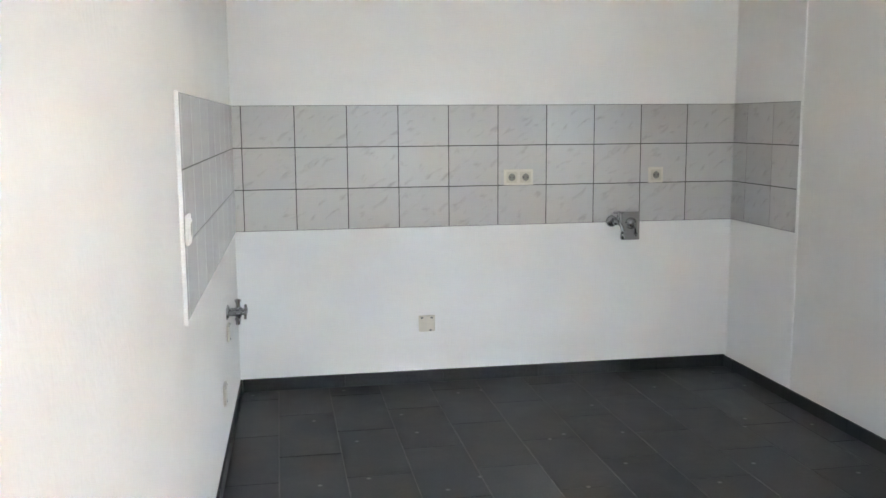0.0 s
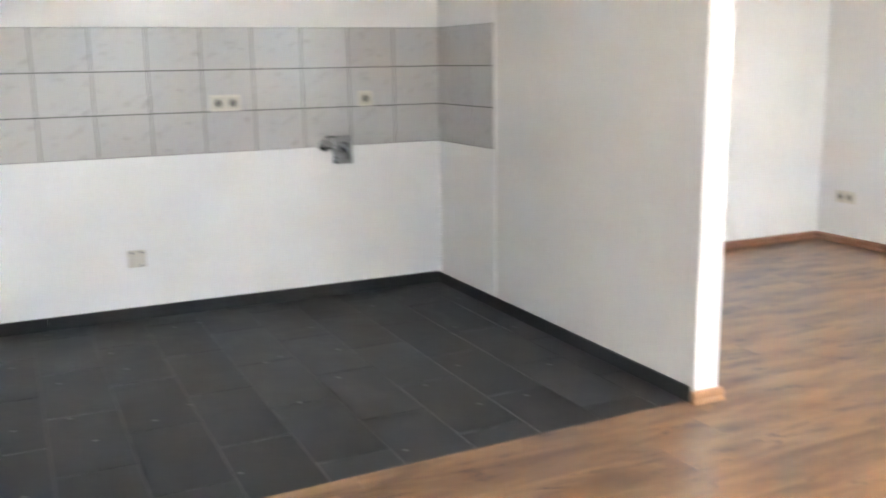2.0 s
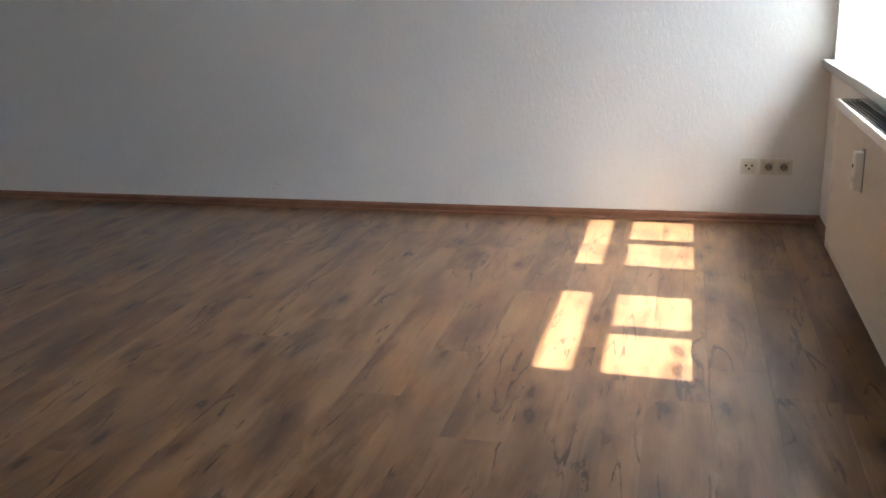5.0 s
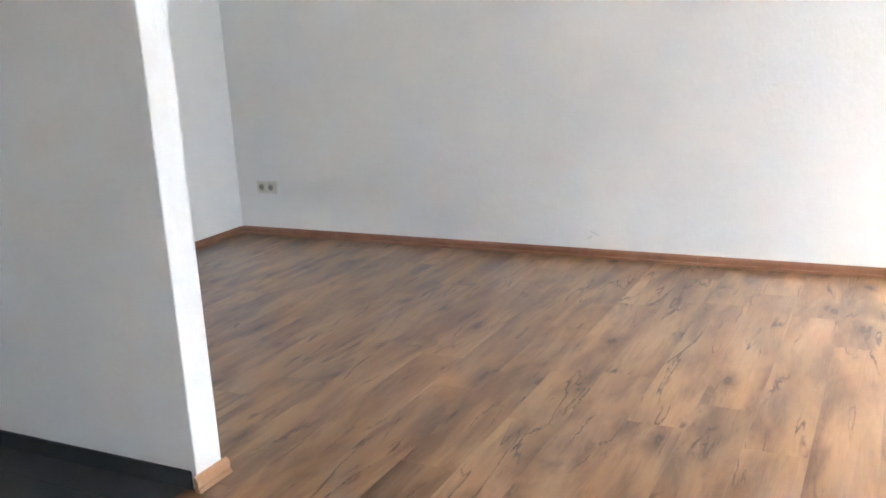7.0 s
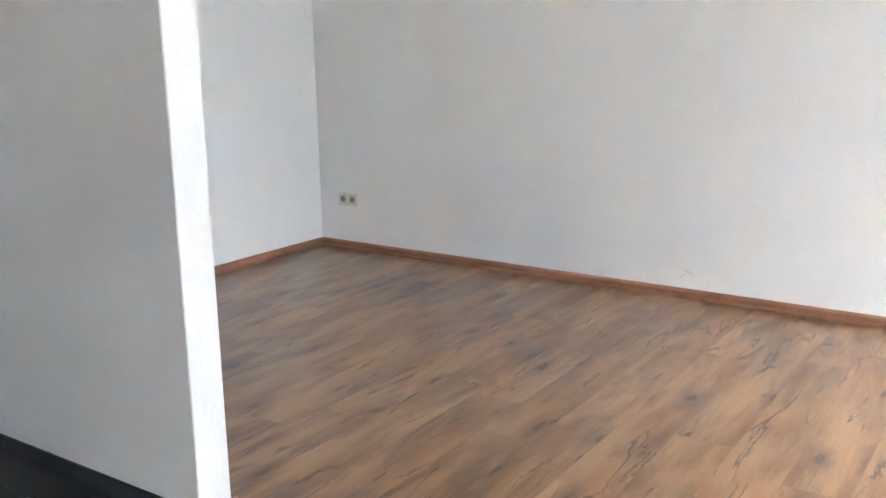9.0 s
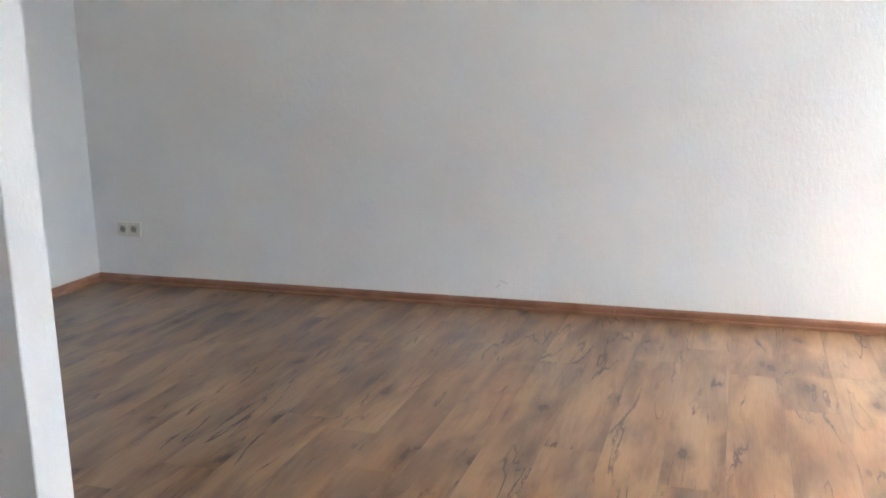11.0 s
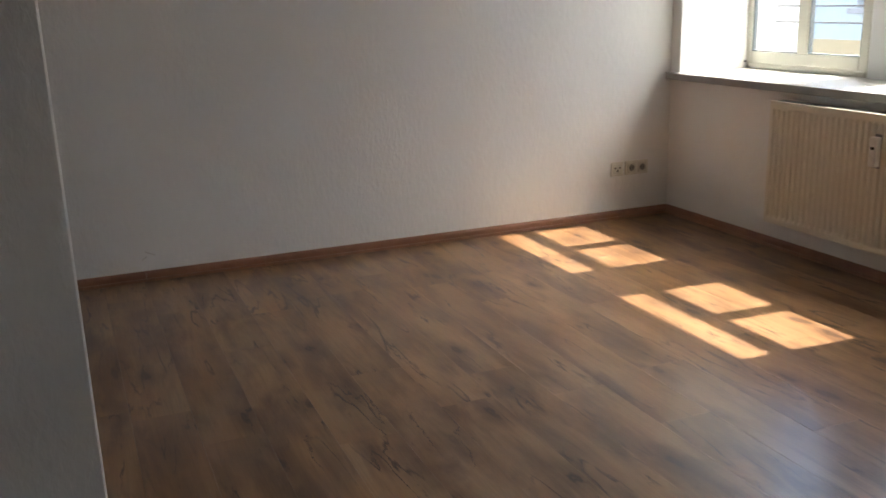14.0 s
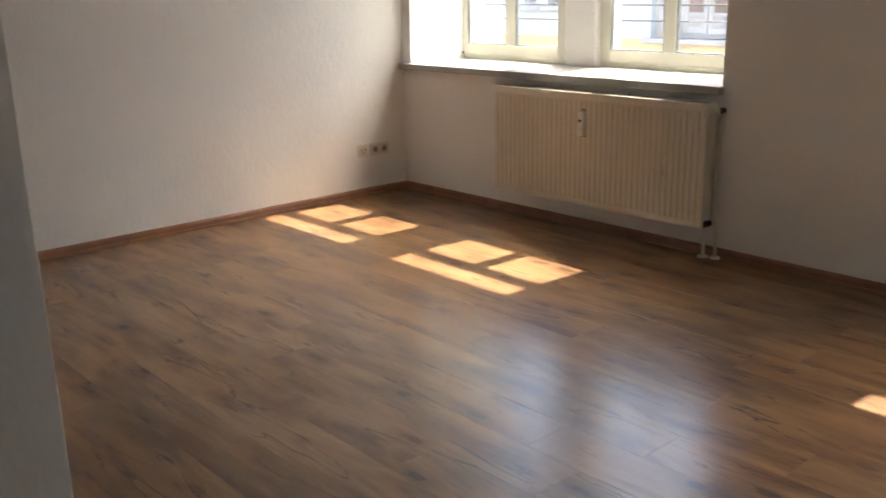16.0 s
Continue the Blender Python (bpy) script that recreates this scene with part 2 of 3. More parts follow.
# ---------------------------------------------------------------- mesh helpers
def mesh_from(name, bm, mats):
    me = bpy.data.meshes.new(name)
    bmesh.ops.recalc_face_normals(bm, faces=bm.faces)
    bm.to_mesh(me)
    bm.free()
    for m in mats if isinstance(mats, (list, tuple)) else [mats]:
        me.materials.append(m)
    return me


def part(name, bm, material, parent, label="", smooth=False):
    me = mesh_from(name, bm, material)
    if smooth:
        for p in me.polygons:
            p.use_smooth = True
    ob = new(name, me)
    ob.parent = parent
    if label:
        tagged(ob, label)
    return ob


def empty(name, at=(0, 0, 0), rz=0.0):
    ob = new(name)
    ob.matrix_world = pose(*at, 0, 0, rz)
    return ob


def box(x0, x1, y0, y1, z0, z1, bevel=0.0, seg=1, bm=None):
    own = bmesh.new()
    r = bmesh.ops.create_cube(own, size=1.0)
    for v in r["verts"]:
        v.co = ((x0 + x1) / 2 + v.co.x * (x1 - x0), (y0 + y1) / 2 + v.co.y * (y1 - y0), (z0 + z1) / 2 + v.co.z * (z1 - z0))
    if bevel:
        bmesh.ops.bevel(own, geom=own.edges[:], offset=bevel, segments=seg, profile=0.6, affect="EDGES")
    return own


def merge(*bms):
    """Joins several bmeshes into one."""
    out = bmesh.new()
    for b in bms:
        me = bpy.data.meshes.new("tmp")
        b.to_mesh(me)
        b.free()
        out.from_mesh(me)
        bpy.data.meshes.remove(me)
    return out


def turned(profile, axis="Z", at=(0, 0, 0), steps=24):
    """A solid of revolution from (radius, height) pairs along an axis."""
    bm = bmesh.new()
    rings = []
    for r, h in profile:
        ring = []
        for i in range(steps):
            a = 2 * math.pi * i / steps
            c, s = r * math.cos(a), r * math.sin(a)
            co = {"Z": (c, s, h), "Y": (c, h, s), "X": (h, c, s)}[axis]
            ring.append(bm.verts.new((at[0] + co[0], at[1] + co[1], at[2] + co[2])))
        rings.append(ring)
    for a, b in zip(rings, rings[1:]):
        for i in range(steps):
            j = (i + 1) % steps
            bm.faces.new((a[i], a[j], b[j], b[i]))
    bm.faces.new(rings[0])
    bm.faces.new(rings[-1])
    return bm


def tube(points, radius, steps=12):
    """A bent pipe along points."""
    bm = bmesh.new()
    pts = [Vector(p) for p in points]
    rings = []
    for i, p in enumerate(pts):
        d = (pts[min(i + 1, len(pts) - 1)] - pts[max(i - 1, 0)]).normalized()
        u = d.orthogonal().normalized() if not rings else (pu - d * pu.dot(d)).normalized()
        pu = u
        w = d.cross(u)
        rings.append([bm.verts.new(p + radius * (math.cos(2 * math.pi * k / steps) * u + math.sin(2 * math.pi * k / steps) * w)) for k in range(steps)])
    for a, b in zip(rings, rings[1:]):
        for k in range(steps):
            j = (k + 1) % steps
            bm.faces.new((a[k], a[j], b[j], b[k]))
    bm.faces.new(rings[0])
    bm.faces.new(rings[-1])
    return bm


def extruded(profile, length, axis):
    """A closed (a, z) profile drawn out along an axis: for 'X' a is y, for 'Y' a is x."""
    bm = bmesh.new()
    ends = []
    for s in (0.0, length):
        ends.append([bm.verts.new((s, a, z) if axis == "X" else (a, s, z)) for a, z in profile])
    n = len(profile)
    for i in range(n):
        j = (i + 1) % n
        bm.faces.new((ends[0][i], ends[0][j], ends[1][j], ends[1][i]))
    bm.faces.new(ends[0])
    bm.faces.new(ends[1])
    return bm


def structure(name, bm, material, label, category):
    ob = new(name, mesh_from(name, bm, material))
    return tagged(ob, label, category, kind="structure")


def clip(poly, a, b, c):
    """The part of a convex polygon with a*x + b*y <= c."""
    out = []
    for i, p in enumerate(poly):
        q = poly[(i + 1) % len(poly)]
        fp, fq = a * p[0] + b * p[1] - c, a * q[0] + b * q[1] - c
        if fp <= 0:
            out.append(p)
        if (fp < 0 < fq) or (fq < 0 < fp):
            k = fp / (fp - fq)
            out.append((p[0] + k * (q[0] - p[0]), p[1] + k * (q[1] - p[1])))
    return out


def area(poly):
    return abs(sum(p[0] * q[1] - q[0] * p[1] for p, q in zip(poly, poly[1:] + poly[:1]))) / 2


def slab_piece(name, poly, z0, z1, edge, material, parent, sub_edge=True):
    """One floor piece with a small chamfer along its top edge; its origin lies in its middle."""
    cx = sum(p[0] for p in poly) / len(poly)
    cy = sum(p[1] for p in poly) / len(poly)
    bm = bmesh.new()
    low, mid, top = [], [], []
    for x, y in poly:
        low.append(bm.verts.new((x - cx, y - cy, z0)))
        mid.append(bm.verts.new((x - cx, y - cy, z1 - edge)))
        dx, dy = cx - x, cy - y
        kx = min(1, edge * 1.2 / max(abs(dx), 1e-6))
        ky = min(1, edge * 1.2 / max(abs(dy), 1e-6))
        top.append(bm.verts.new((x - cx + dx * kx, y - cy + dy * ky, z1)))
    n = len(poly)
    for i in range(n):
        j = (i + 1) % n
        bm.faces.new((low[i], low[j], mid[j], mid[i]))
        bm.faces.new((mid[i], mid[j], top[j], top[i]))
    bm.faces.new(top)
    ob = new(name, mesh_from(name, bm, material))
    ob.parent = parent
    ob.location = (cx, cy, 0)
    return ob


# ---------------------------------------------------------------- plan
XW, XE = -0.45, 4.992           # floor edge behind the west wall, east wall at its north end
XC = -0.351                     # west wall face at the kitchen corner
YS, YK, YN = -0.945, 4.40, 4.310  # window wall, kitchen back wall, far wall of the living room
XP0, XP1, YP = 2.198, 2.306, 2.268  # partition: kitchen face, living face, free end
ZC = 2.80                      # ceiling
YF, YO = -1.40, -1.63          # window plane, outer face of the wall
N1 = (2.65, 4.860)             # first window recess
N2 = (0.22, 1.42)             # second window recess
SILL, HEAD = 0.81, 2.635


def edge_line(x):
    """Seam between kitchen tiles and laminate."""
    return 2.242 + 0.030 * x


WEST = pose(XC, YK, 0, 0, 0, -0.86)  # the west wall stands a little out of square
EAST = pose(XE, YN, 0, 0, 0, -0.54)  # so does the east wall


# ---------------------------------------------------------------- structure
structure("wall_north", box(XW - 0.2, XP1, YK, YK + 0.2, 0, ZC), M_SMOOTH, "smooth white painted kitchen back wall", "wall")
structure("wall_north_living", box(XP1, XE + 0.2, YN, YN + 0.295, 0, ZC), M_PAPER, "white woodchip wall of the living room", "wall")
structure("wall_east", box(0, 0.28, YS - 0.9 - YN, 0.02, -0.01, ZC), M_PAPER, "long white woodchip wall with scuffs", "wall").matrix_world = EAST
structure("wall_west", box(-0.25, 0, YS - 0.9 - YK, 0.1, -0.01, ZC), M_PAPER, "white woodchip wall beside the kitchen", "wall").matrix_world = WEST
structure("ceiling", box(XW - 0.2, XE + 0.2, YS - 0.82, YK + 0.2, ZC, ZC + 0.15), M_CEIL, "plain white ceiling", "ceiling")
structure("wall_partition", box(XP0, XP1, YP, 3.752, 0, ZC, 0.003), M_PAPER, "white woodchip partition with a bright plastered end", "wall")
structure("wall_partition_recess", box(XP0 + 0.011, XP1, 3.752, YK, 0, ZC), M_SMOOTH, "smooth white end of the partition behind the tiles", "wall")
structure("floor_base", box(XW - 0.2, XE + 0.2, YS - 0.82, YK + 0.2, -0.25, -0.014), M_DARKGROUT, "screed under the floor coverings", "floor")


def window_wall():
    """The outer wall with two recesses and the openings in them."""
    pieces = []
    xs = [XW, N2[0], N2[1], N1[0], N1[1], XE]
    for a, b in ((xs[0], xs[1]), (xs[2], xs[3]), (xs[4], xs[5])):
        pieces.append(box(a, b, YO, YS, -0.6, ZC))
    for a, b in (N1, N2):
        pieces.append(box(a, b, YO, YS, -0.6, SILL - 0.04))
        pieces.append(box(a, b, YO, YS, HEAD, ZC))
    return merge(*pieces)


structure("wall_south", window_wall(), M_PAPER, "white outer wall with deep window recesses", "wall")
structure("window_pier", box(3.736, 3.963, YO + 0.02, YF + 0.03, SILL - 0.03, HEAD, 0.012, 2), M_SMOOTH, "plastered white pier between two casement windows", "pier")


# ---------------------------------------------------------------- windows
def window(name, x0, x1):
    """A cream casement with one centre bar below and a fanlight above a transom."""
    w = tagged(empty(name), "cream painted double-glazed casement with fanlight", "window", kind="structure")
    f, y0, y1 = 0.045, YF - 0.060, YF - 0.008
    part("frame", merge(box(x0, x0 + f, y0, y1, SILL + 0.005, HEAD, 0.004), box(x1 - f, x1, y0, y1, SILL + 0.005, HEAD, 0.004),
                        box(x0 + f, x1 - f, y0, y1, SILL + 0.005, SILL + 0.05, 0.004), box(x0 + f, x1 - f, y0, y1, HEAD - 0.05, HEAD, 0.004)), M_FRAME, w)
    part("transom", box(x0 + f, x1 - f, y0, y1 + 0.008, 2.035, 2.08, 0.004), M_FRAME, w)
    a, b, s = x0 + 0.028, x1 - 0.028, 0.052
    mid, bar = (x0 + x1) / 2, 0.038
    for nm, z0, z1, bars in (("sash", SILL + 0.028, 2.048, True), ("fanlight_sash", 2.068, HEAD - 0.03, False)):
        q0, q1 = YF - 0.042, YF
        low, high = (0.068, 0.034) if bars else (0.034, 0.05)
        bms = [box(a, a + s, q0, q1, z0, z1, 0.006, 2), box(b - s, b, q0, q1, z0, z1, 0.006, 2),
               box(a + s, b - s, q0, q1, z0, z0 + low, 0.006, 2), box(a + s, b - s, q0, q1, z1 - high, z1, 0.006, 2)]
        if bars:
            bms.append(box(mid - bar, mid + bar, q0, q1, z0 + low, z1 - high, 0.006, 2))
        sash = part(nm, merge(*bms), M_FRAME, w)
        spans = ((a + s, mid - bar), (mid + bar, b - s)) if bars else ((a + s, b - s),)
        for p, q in spans:
            lo, hi, g = z0 + low, z1 - high, 0.006
            part("gasket", merge(box(p, p + g, YF - 0.034, YF - 0.006, lo, hi), box(q - g, q, YF - 0.034, YF - 0.006, lo, hi),
                                 box(p + g, q - g, YF - 0.034, YF - 0.006, lo, lo + g), box(p + g, q - g, YF - 0.034, YF - 0.006, hi - g, hi)), M_GASKET, sash, "grey rubber glazing seal")
            pane = part("pane", box(p + 0.002, q - 0.002, YF - 0.026, YF - 0.020, lo + 0.002, hi - 0.002), M_GLASS, sash, "clear glass pane")
            pane.visible_shadow = False
    if name == "window_1":
      part("hinge", merge(turned([(0.008, 0), (0.008, 0.03)], "Z", (x1 - 0.03, YF + 0.010, SILL + 0.035), 10),
                          box(x1 - 0.05, x1 - 0.025, YF + 0.001, YF + 0.016, SILL + 0.033, SILL + 0.045, 0.002)), M_BAR, w, "small dark hinge pin")
    part("drip_sill", box(x0 - 0.02, x1 + 0.02, YO - 0.04, y0, SILL - 0.02, SILL + 0.006, 0.003), M_FRAME, w, "white outer sill")
    return w


window("window_1", 3.963, N1[1] + 0.042)
window("window_2", N1[0] + 0.14, 3.736)
structure("window_cheek", box(N1[0], N1[0] + 0.14, YO, YF + 0.02, SILL, HEAD), M_SMOOTH, "narrow plastered cheek beside the window", "wall")
window("window_3", 0.53, N2[1] + 0.033)
structure("window_cheek", box(N2[0], 0.53, YO, YF + 0.02, SILL, HEAD), M_SMOOTH, "narrow plastered cheek beside the window", "wall")


def window_sill(a, b):
    s = box(a, b, YF - 0.01, YS + 0.002, SILL - 0.038, SILL, 0.003)
    s2 = box(a - 0.01, b + 0.07, YS + 0.0, YS + 0.045, SILL - 0.038, SILL, 0.004, 2)
    return structure("window_sill", merge(s, s2), M_SILL, "light grey stone sill in the sun", "window sill")


window_sill(*N1)
window_sill(*N2)

# iron guard bars across the openings outside
for x0, x1 in ((3.95, 4.95), (2.75, 3.80)):
    rail = tagged(empty("guard_rail", (0, 0, 0)), "two thin dark iron bars outside the window", "guard rail", "guard rails outside the windows")
    for z in (1.060, 1.147):
        part("bar", tube([(x0, YO + 0.03, z), (x1, YO + 0.03, z)], 0.005, 8), M_BAR, rail, smooth=True)



# ---------------------------------------------------------------- skirtings
OAK = [(0.0, 0.0), (0.020, 0.0), (0.020, 0.006), (0.017, 0.012), (0.0105, 0.013), (0.0105, 0.016), (0.014, 0.017), (0.014, 0.032), (0.012, 0.039), (0.006, 0.046), (0.0, 0.048)]


def oak_skirting(name, length, axis, m, sign=1):
    prof = [(a * sign, z) for a, z in OAK]
    ob = structure(name, extruded(prof, length, axis), M_SKIRT_X, "reddish oak-print skirting strip along the wall", "baseboard")
    ob.matrix_world = m
    return ob


cuts = [YS, 1.42, 1.985, YN]
for a, b in zip(cuts, cuts[1:]):
    oak_skirting("baseboard_east", b - a - 0.001, "Y", EAST @ pose(0, a - YN, 0), -1)
oak_skirting("baseboard_south", XE - 0.062 - XW, "X", pose(XW, YS, 0), 1)
oak_skirting("baseboard_north", XE - 0.017 - XP1 - 0.017, "X", pose(XP1 + 0.017, YN, 0), -1)
oak_skirting("baseboard_partition", YN - YP, "Y", pose(XP1, YP, 0), 1)
end_strip = oak_skirting("baseboard_partition_end", XP1 - XP0 + 0.032, "X", pose(XP0 - 0.014, YP, 0), -1)
end_strip.data.materials[0] = M_ENDOAK
tagged(end_strip, "light oak-print skirting round the end of the partition")
oak_skirting("baseboard_west", edge_line(XC) - YS, "Y", WEST @ pose(0, YS - YK, 0), 1)


def dark_skirting(name, length, axis, at, piece, tall=0.064):
    """A row of cut floor tiles set upright against the wall."""
    base = tagged(empty(name, at), "anthracite tile skirting along the kitchen wall", "baseboard", kind="structure")
    n = 0.0
    while n < length - 0.002:
        e = min(n + piece, length)
        bm = box(n + 0.0002, e - 0.0002, -0.009, 0, 0, tall, 0.0015) if axis == "X" else box(-0.009, 0, n + 0.0002, e - 0.0002, 0, tall, 0.0015)
        part("skirting_tile", bm, M_BLACKSKIRT, base)
        n = e
    return base


dark_skirting("baseboard_kitchen_north", XP0 + 0.001 - XC - 0.011, "X", (XC + 0.01, YK, 0), 0.5)
dark_skirting("baseboard_kitchen_east", YK - 0.01 - 2.285, "Y", (XP0, 2.285, 0), 0.5, 0.059)
dark_skirting("baseboard_kitchen_west", YK - 0.001 - 2.24, "Y", (0, 0, 0), 0.5).matrix_world = WEST @ pose(0.009, 2.24 - YK, 0)


# ---------------------------------------------------------------- tiled splashback
def tile_panel(name, label, length, offsets, m, depth=0.006):
    """Three courses of glazed tiles with dark joints; offsets are the upright joints along the panel."""
    base = tagged(empty(name), label, "tiles", kind="structure")
    base.matrix_world = m
    part("grout", box(0, length, -depth + 0.002, 0, 0.795, 1.395), M_GROUT, base, "grey joint mortar")
    xs = [0.0] + offsets + [length]
    made = {}
    for a, b in zip(xs, xs[1:]):
        w = round(b - a, 4)
        if w not in made:
            made[w] = mesh_from("tile", box(-w / 2 + 0.0021, w / 2 - 0.0021, -depth, 0.0, -0.0979, 0.0979, 0.0010), M_TILE)
        for k in range(3):
            t = new("tile", made[w])
            t.parent = base
            t.location = ((a + b) / 2, 0, 0.895 + 0.2 * k)
    return base


tile_panel("splashback_north", "pale grey marbled wall tiles in three courses", XP0 + 0.011 - XC, [0.046 + 0.25 * i for i in range(10)], pose(XC, YK, 0))
tile_panel("splashback_east", "pale grey marbled wall tiles in three courses", YK - 0.006 - 3.753, [0.14, 0.39], pose(XP0 + 0.0105, YK - 0.006, 0, 0, 0, -90))
tile_panel("splashback_west", "pale grey marbled wall tiles in three courses", YK - 0.006 - 2.33, [0.07 + 0.25 * i for i in range(8)], WEST @ pose(0, 2.33 - YK, 0, 0, 0, 90))
structure("trim_west", box(0, 0.010, 2.316 - YK, 2.329 - YK, 0.793, 1.398, 0.003, 2), M_EDGE, "white filler edge beside the tiles", "trim").matrix_world = WEST
structure("trim_east", box(XP0 - 0.006, XP0 + 0.010, 3.738, 3.7535, 0.065, ZC, 0.003, 2), M_EDGE, "white filler edge down the partition", "trim")


# ---------------------------------------------------------------- sockets
def plate_bm(w, h, d, bevel=0.004):
    return box(-w / 2, w / 2, -d, 0, -h / 2, h / 2, bevel, 2)


def dish(x, z, front):
    """A round earthed socket cup: raised ring, sunken floor."""
    return turned([(0.0225, -front), (0.0225, -front - 0.002), (0.0195, -front - 0.0025), (0.019, -front + 0.010), (0.001, -front + 0.010)], "Y", (x, 0, z), 28)


def socket_thing(name, label, m, gangs=1, kind="power", tone=M_PLASTIC):
    w = 0.080 + 0.071 * (gangs - 1)
    th = tagged(empty(name), label, "socket", "wall sockets" if kind == "power" else "")
    th.matrix_world = m
    part("cover_plate", plate_bm(w, 0.080, 0.009), tone, th)
    for g in range(gangs):
        x = (g - (gangs - 1) / 2) * 0.071
        ins = part("insert", box(x - 0.0275, x + 0.0275, -0.0125, -0.008, -0.0275, 0.0275, 0.002), M_PLASTIC2 if tone is M_PLASTIC else tone, th, "cream square centre")
        if kind == "power":
            part("cup", merge(turned([(0.0205, -0.0125), (0.0205, -0.0135), (0.0185, -0.0135), (0.0185, -0.0128)], "Y", (x, 0, 0), 28)), M_PLASTIC2, ins, smooth=False)
            # flat discs: shade inside the cup and pin holes is put into their colour
            part("recess", turned([(0.0182, -0.0128), (0.0182, -0.0131), (0.001, -0.0131)], "Y", (x, 0, 0), 28), M_RECESS_SHADE, ins, "round recess with its shade put into the colour")
            for dx in (-0.0095, 0.0095):
                part("pin_hole", turned([(0.0030, -0.0131), (0.0030, -0.0135), (0.0002, -0.0135)], "Y", (x + dx, 0, 0), 12), M_DARK, ins, "dark pin hole")
            for dz in (-0.0165, 0.0165):
                part("earth_clip", box(x - 0.003, x + 0.003, -0.0142, -0.0128, dz - 0.0035, dz + 0.0035, 0.0006), M_STEEL, ins, "metal earth clip")
        elif kind == "phone":
            for dx, dz in ((-0.014, 0.006), (0.014, 0.006), (0.0, -0.010)):
                part("port", box(x + dx - 0.0055, x + dx + 0.0055, -0.0135, -0.0122, dz - 0.005, dz + 0.005, 0.0008), M_DARK, ins, "dark connector opening")
    return th


M_GRILLE = plain("grey_grille_metal", (0.30, 0.30, 0.29), 0.4, 0.6)
M_WHITE = plain("white_plastic", (0.86, 0.85, 0.82), 0.3)
# insert plastic darkened to paint the shade inside the socket cup
M_RECESS_SHADE = plain("socket_recess_shade", (0.22, 0.21, 0.185), 0.5)
YT = YK - 0.006
socket_thing("double_socket", "cream double power socket on the splashback", pose(1.049, YT, 1.035), 2)
socket_thing("power_socket", "cream single power socket on the splashback", pose(1.777, YT, 1.035), 1)
socket_thing("double_socket", "cream double power socket low on the long wall", EAST @ pose(0, 4.082 - YN, 0.306, 0, 0, -90), 2)
socket_thing("double_socket", "cream double power socket near the window corner", EAST @ pose(0, -0.728 - YN, 0.287, 0, 0, -90), 2)
socket_thing("telephone_socket", "cream telephone socket with three dark ports", EAST @ pose(0, -0.600 - YN, 0.287, 0, 0, -90), 1, "phone")
socket_thing("power_socket", "white power socket at the edge of the tiles", WEST @ pose(0.006, 2.41 - YK, 1.035, 0, 0, 90), 1, "power", M_WHITE)


def blank_plate(name, label, m, w=0.083):
    th = tagged(empty(name), label, "cover plate")
    th.matrix_world = m
    part("cover", box(-w / 2, w / 2, -0.010, 0, -w / 2, w / 2, 0.004, 2), M_PLASTIC, th)
    for dx, dz in ((-0.025, 0.030), (0.025, 0.030), (0.018, -0.034)):
        part("screw_notch", box(dx - 0.006, dx + 0.006, -0.0112, -0.0098, dz - 0.004, dz + 0.004, 0.0005), M_GASKET, th, "grey notch")
    return th


blank_plate("cooker_outlet", "white cooker connection box on the wall", pose(0.577, YK, 0.305))
blank_plate("blank_cover", "white blank cover low on the wall", WEST @ pose(0, 3.42 - YK, 0.283, 0, 0, 90), 0.08)
blank_plate("pipe_cover", "small cream cover under the angle valve", WEST @ pose(0, 3.70 - YK, 0.462, 0, 0, 90), 0.07)


# ---------------------------------------------------------------- kitchen taps
def wall_tap():
    """Chrome draw-off tap: rosette, body, downward spout, T handle on top."""
    t = tagged(empty("wall_tap", (1.545, YT, 0.80)), "small chrome draw-off tap on the wall", "tap")
    part("rosette", turned([(0.030, 0), (0.030, -0.004), (0.024, -0.012), (0.012, -0.016)], "Y"), M_CHROME, t, smooth=True)
    part("body", merge(turned([(0.011, -0.012), (0.011, -0.040), (0.015, -0.044), (0.015, -0.066), (0.008, -0.072)], "Y"),
                       turned([(0.011, 0.0), (0.011, 0.018), (0.007, 0.022), (0.007, 0.034)], "Z", (0.017, -0.052, 0))), M_CHROME, t, smooth=True)
    part("spout", merge(tube([(0.0, -0.05, 0), (0.02, -0.055, -0.005), (0.033, -0.062, -0.022), (0.036, -0.066, -0.045), (0.036, -0.066, -0.062)], 0.0095),
                        turned([(0.0125, -0.085), (0.0125, -0.062), (0.010, -0.058)], "Z", (0.036, -0.066, 0))), M_CHROME, t, smooth=True)
    part("handle", merge(box(-0.010, 0.044, -0.057, -0.047, 0.044, 0.053, 0.003, 2), turned([(0.006, 0.030), (0.006, 0.056)], "Z", (0.017, -0.052, 0), 14)), M_CHROME, t)
    return t


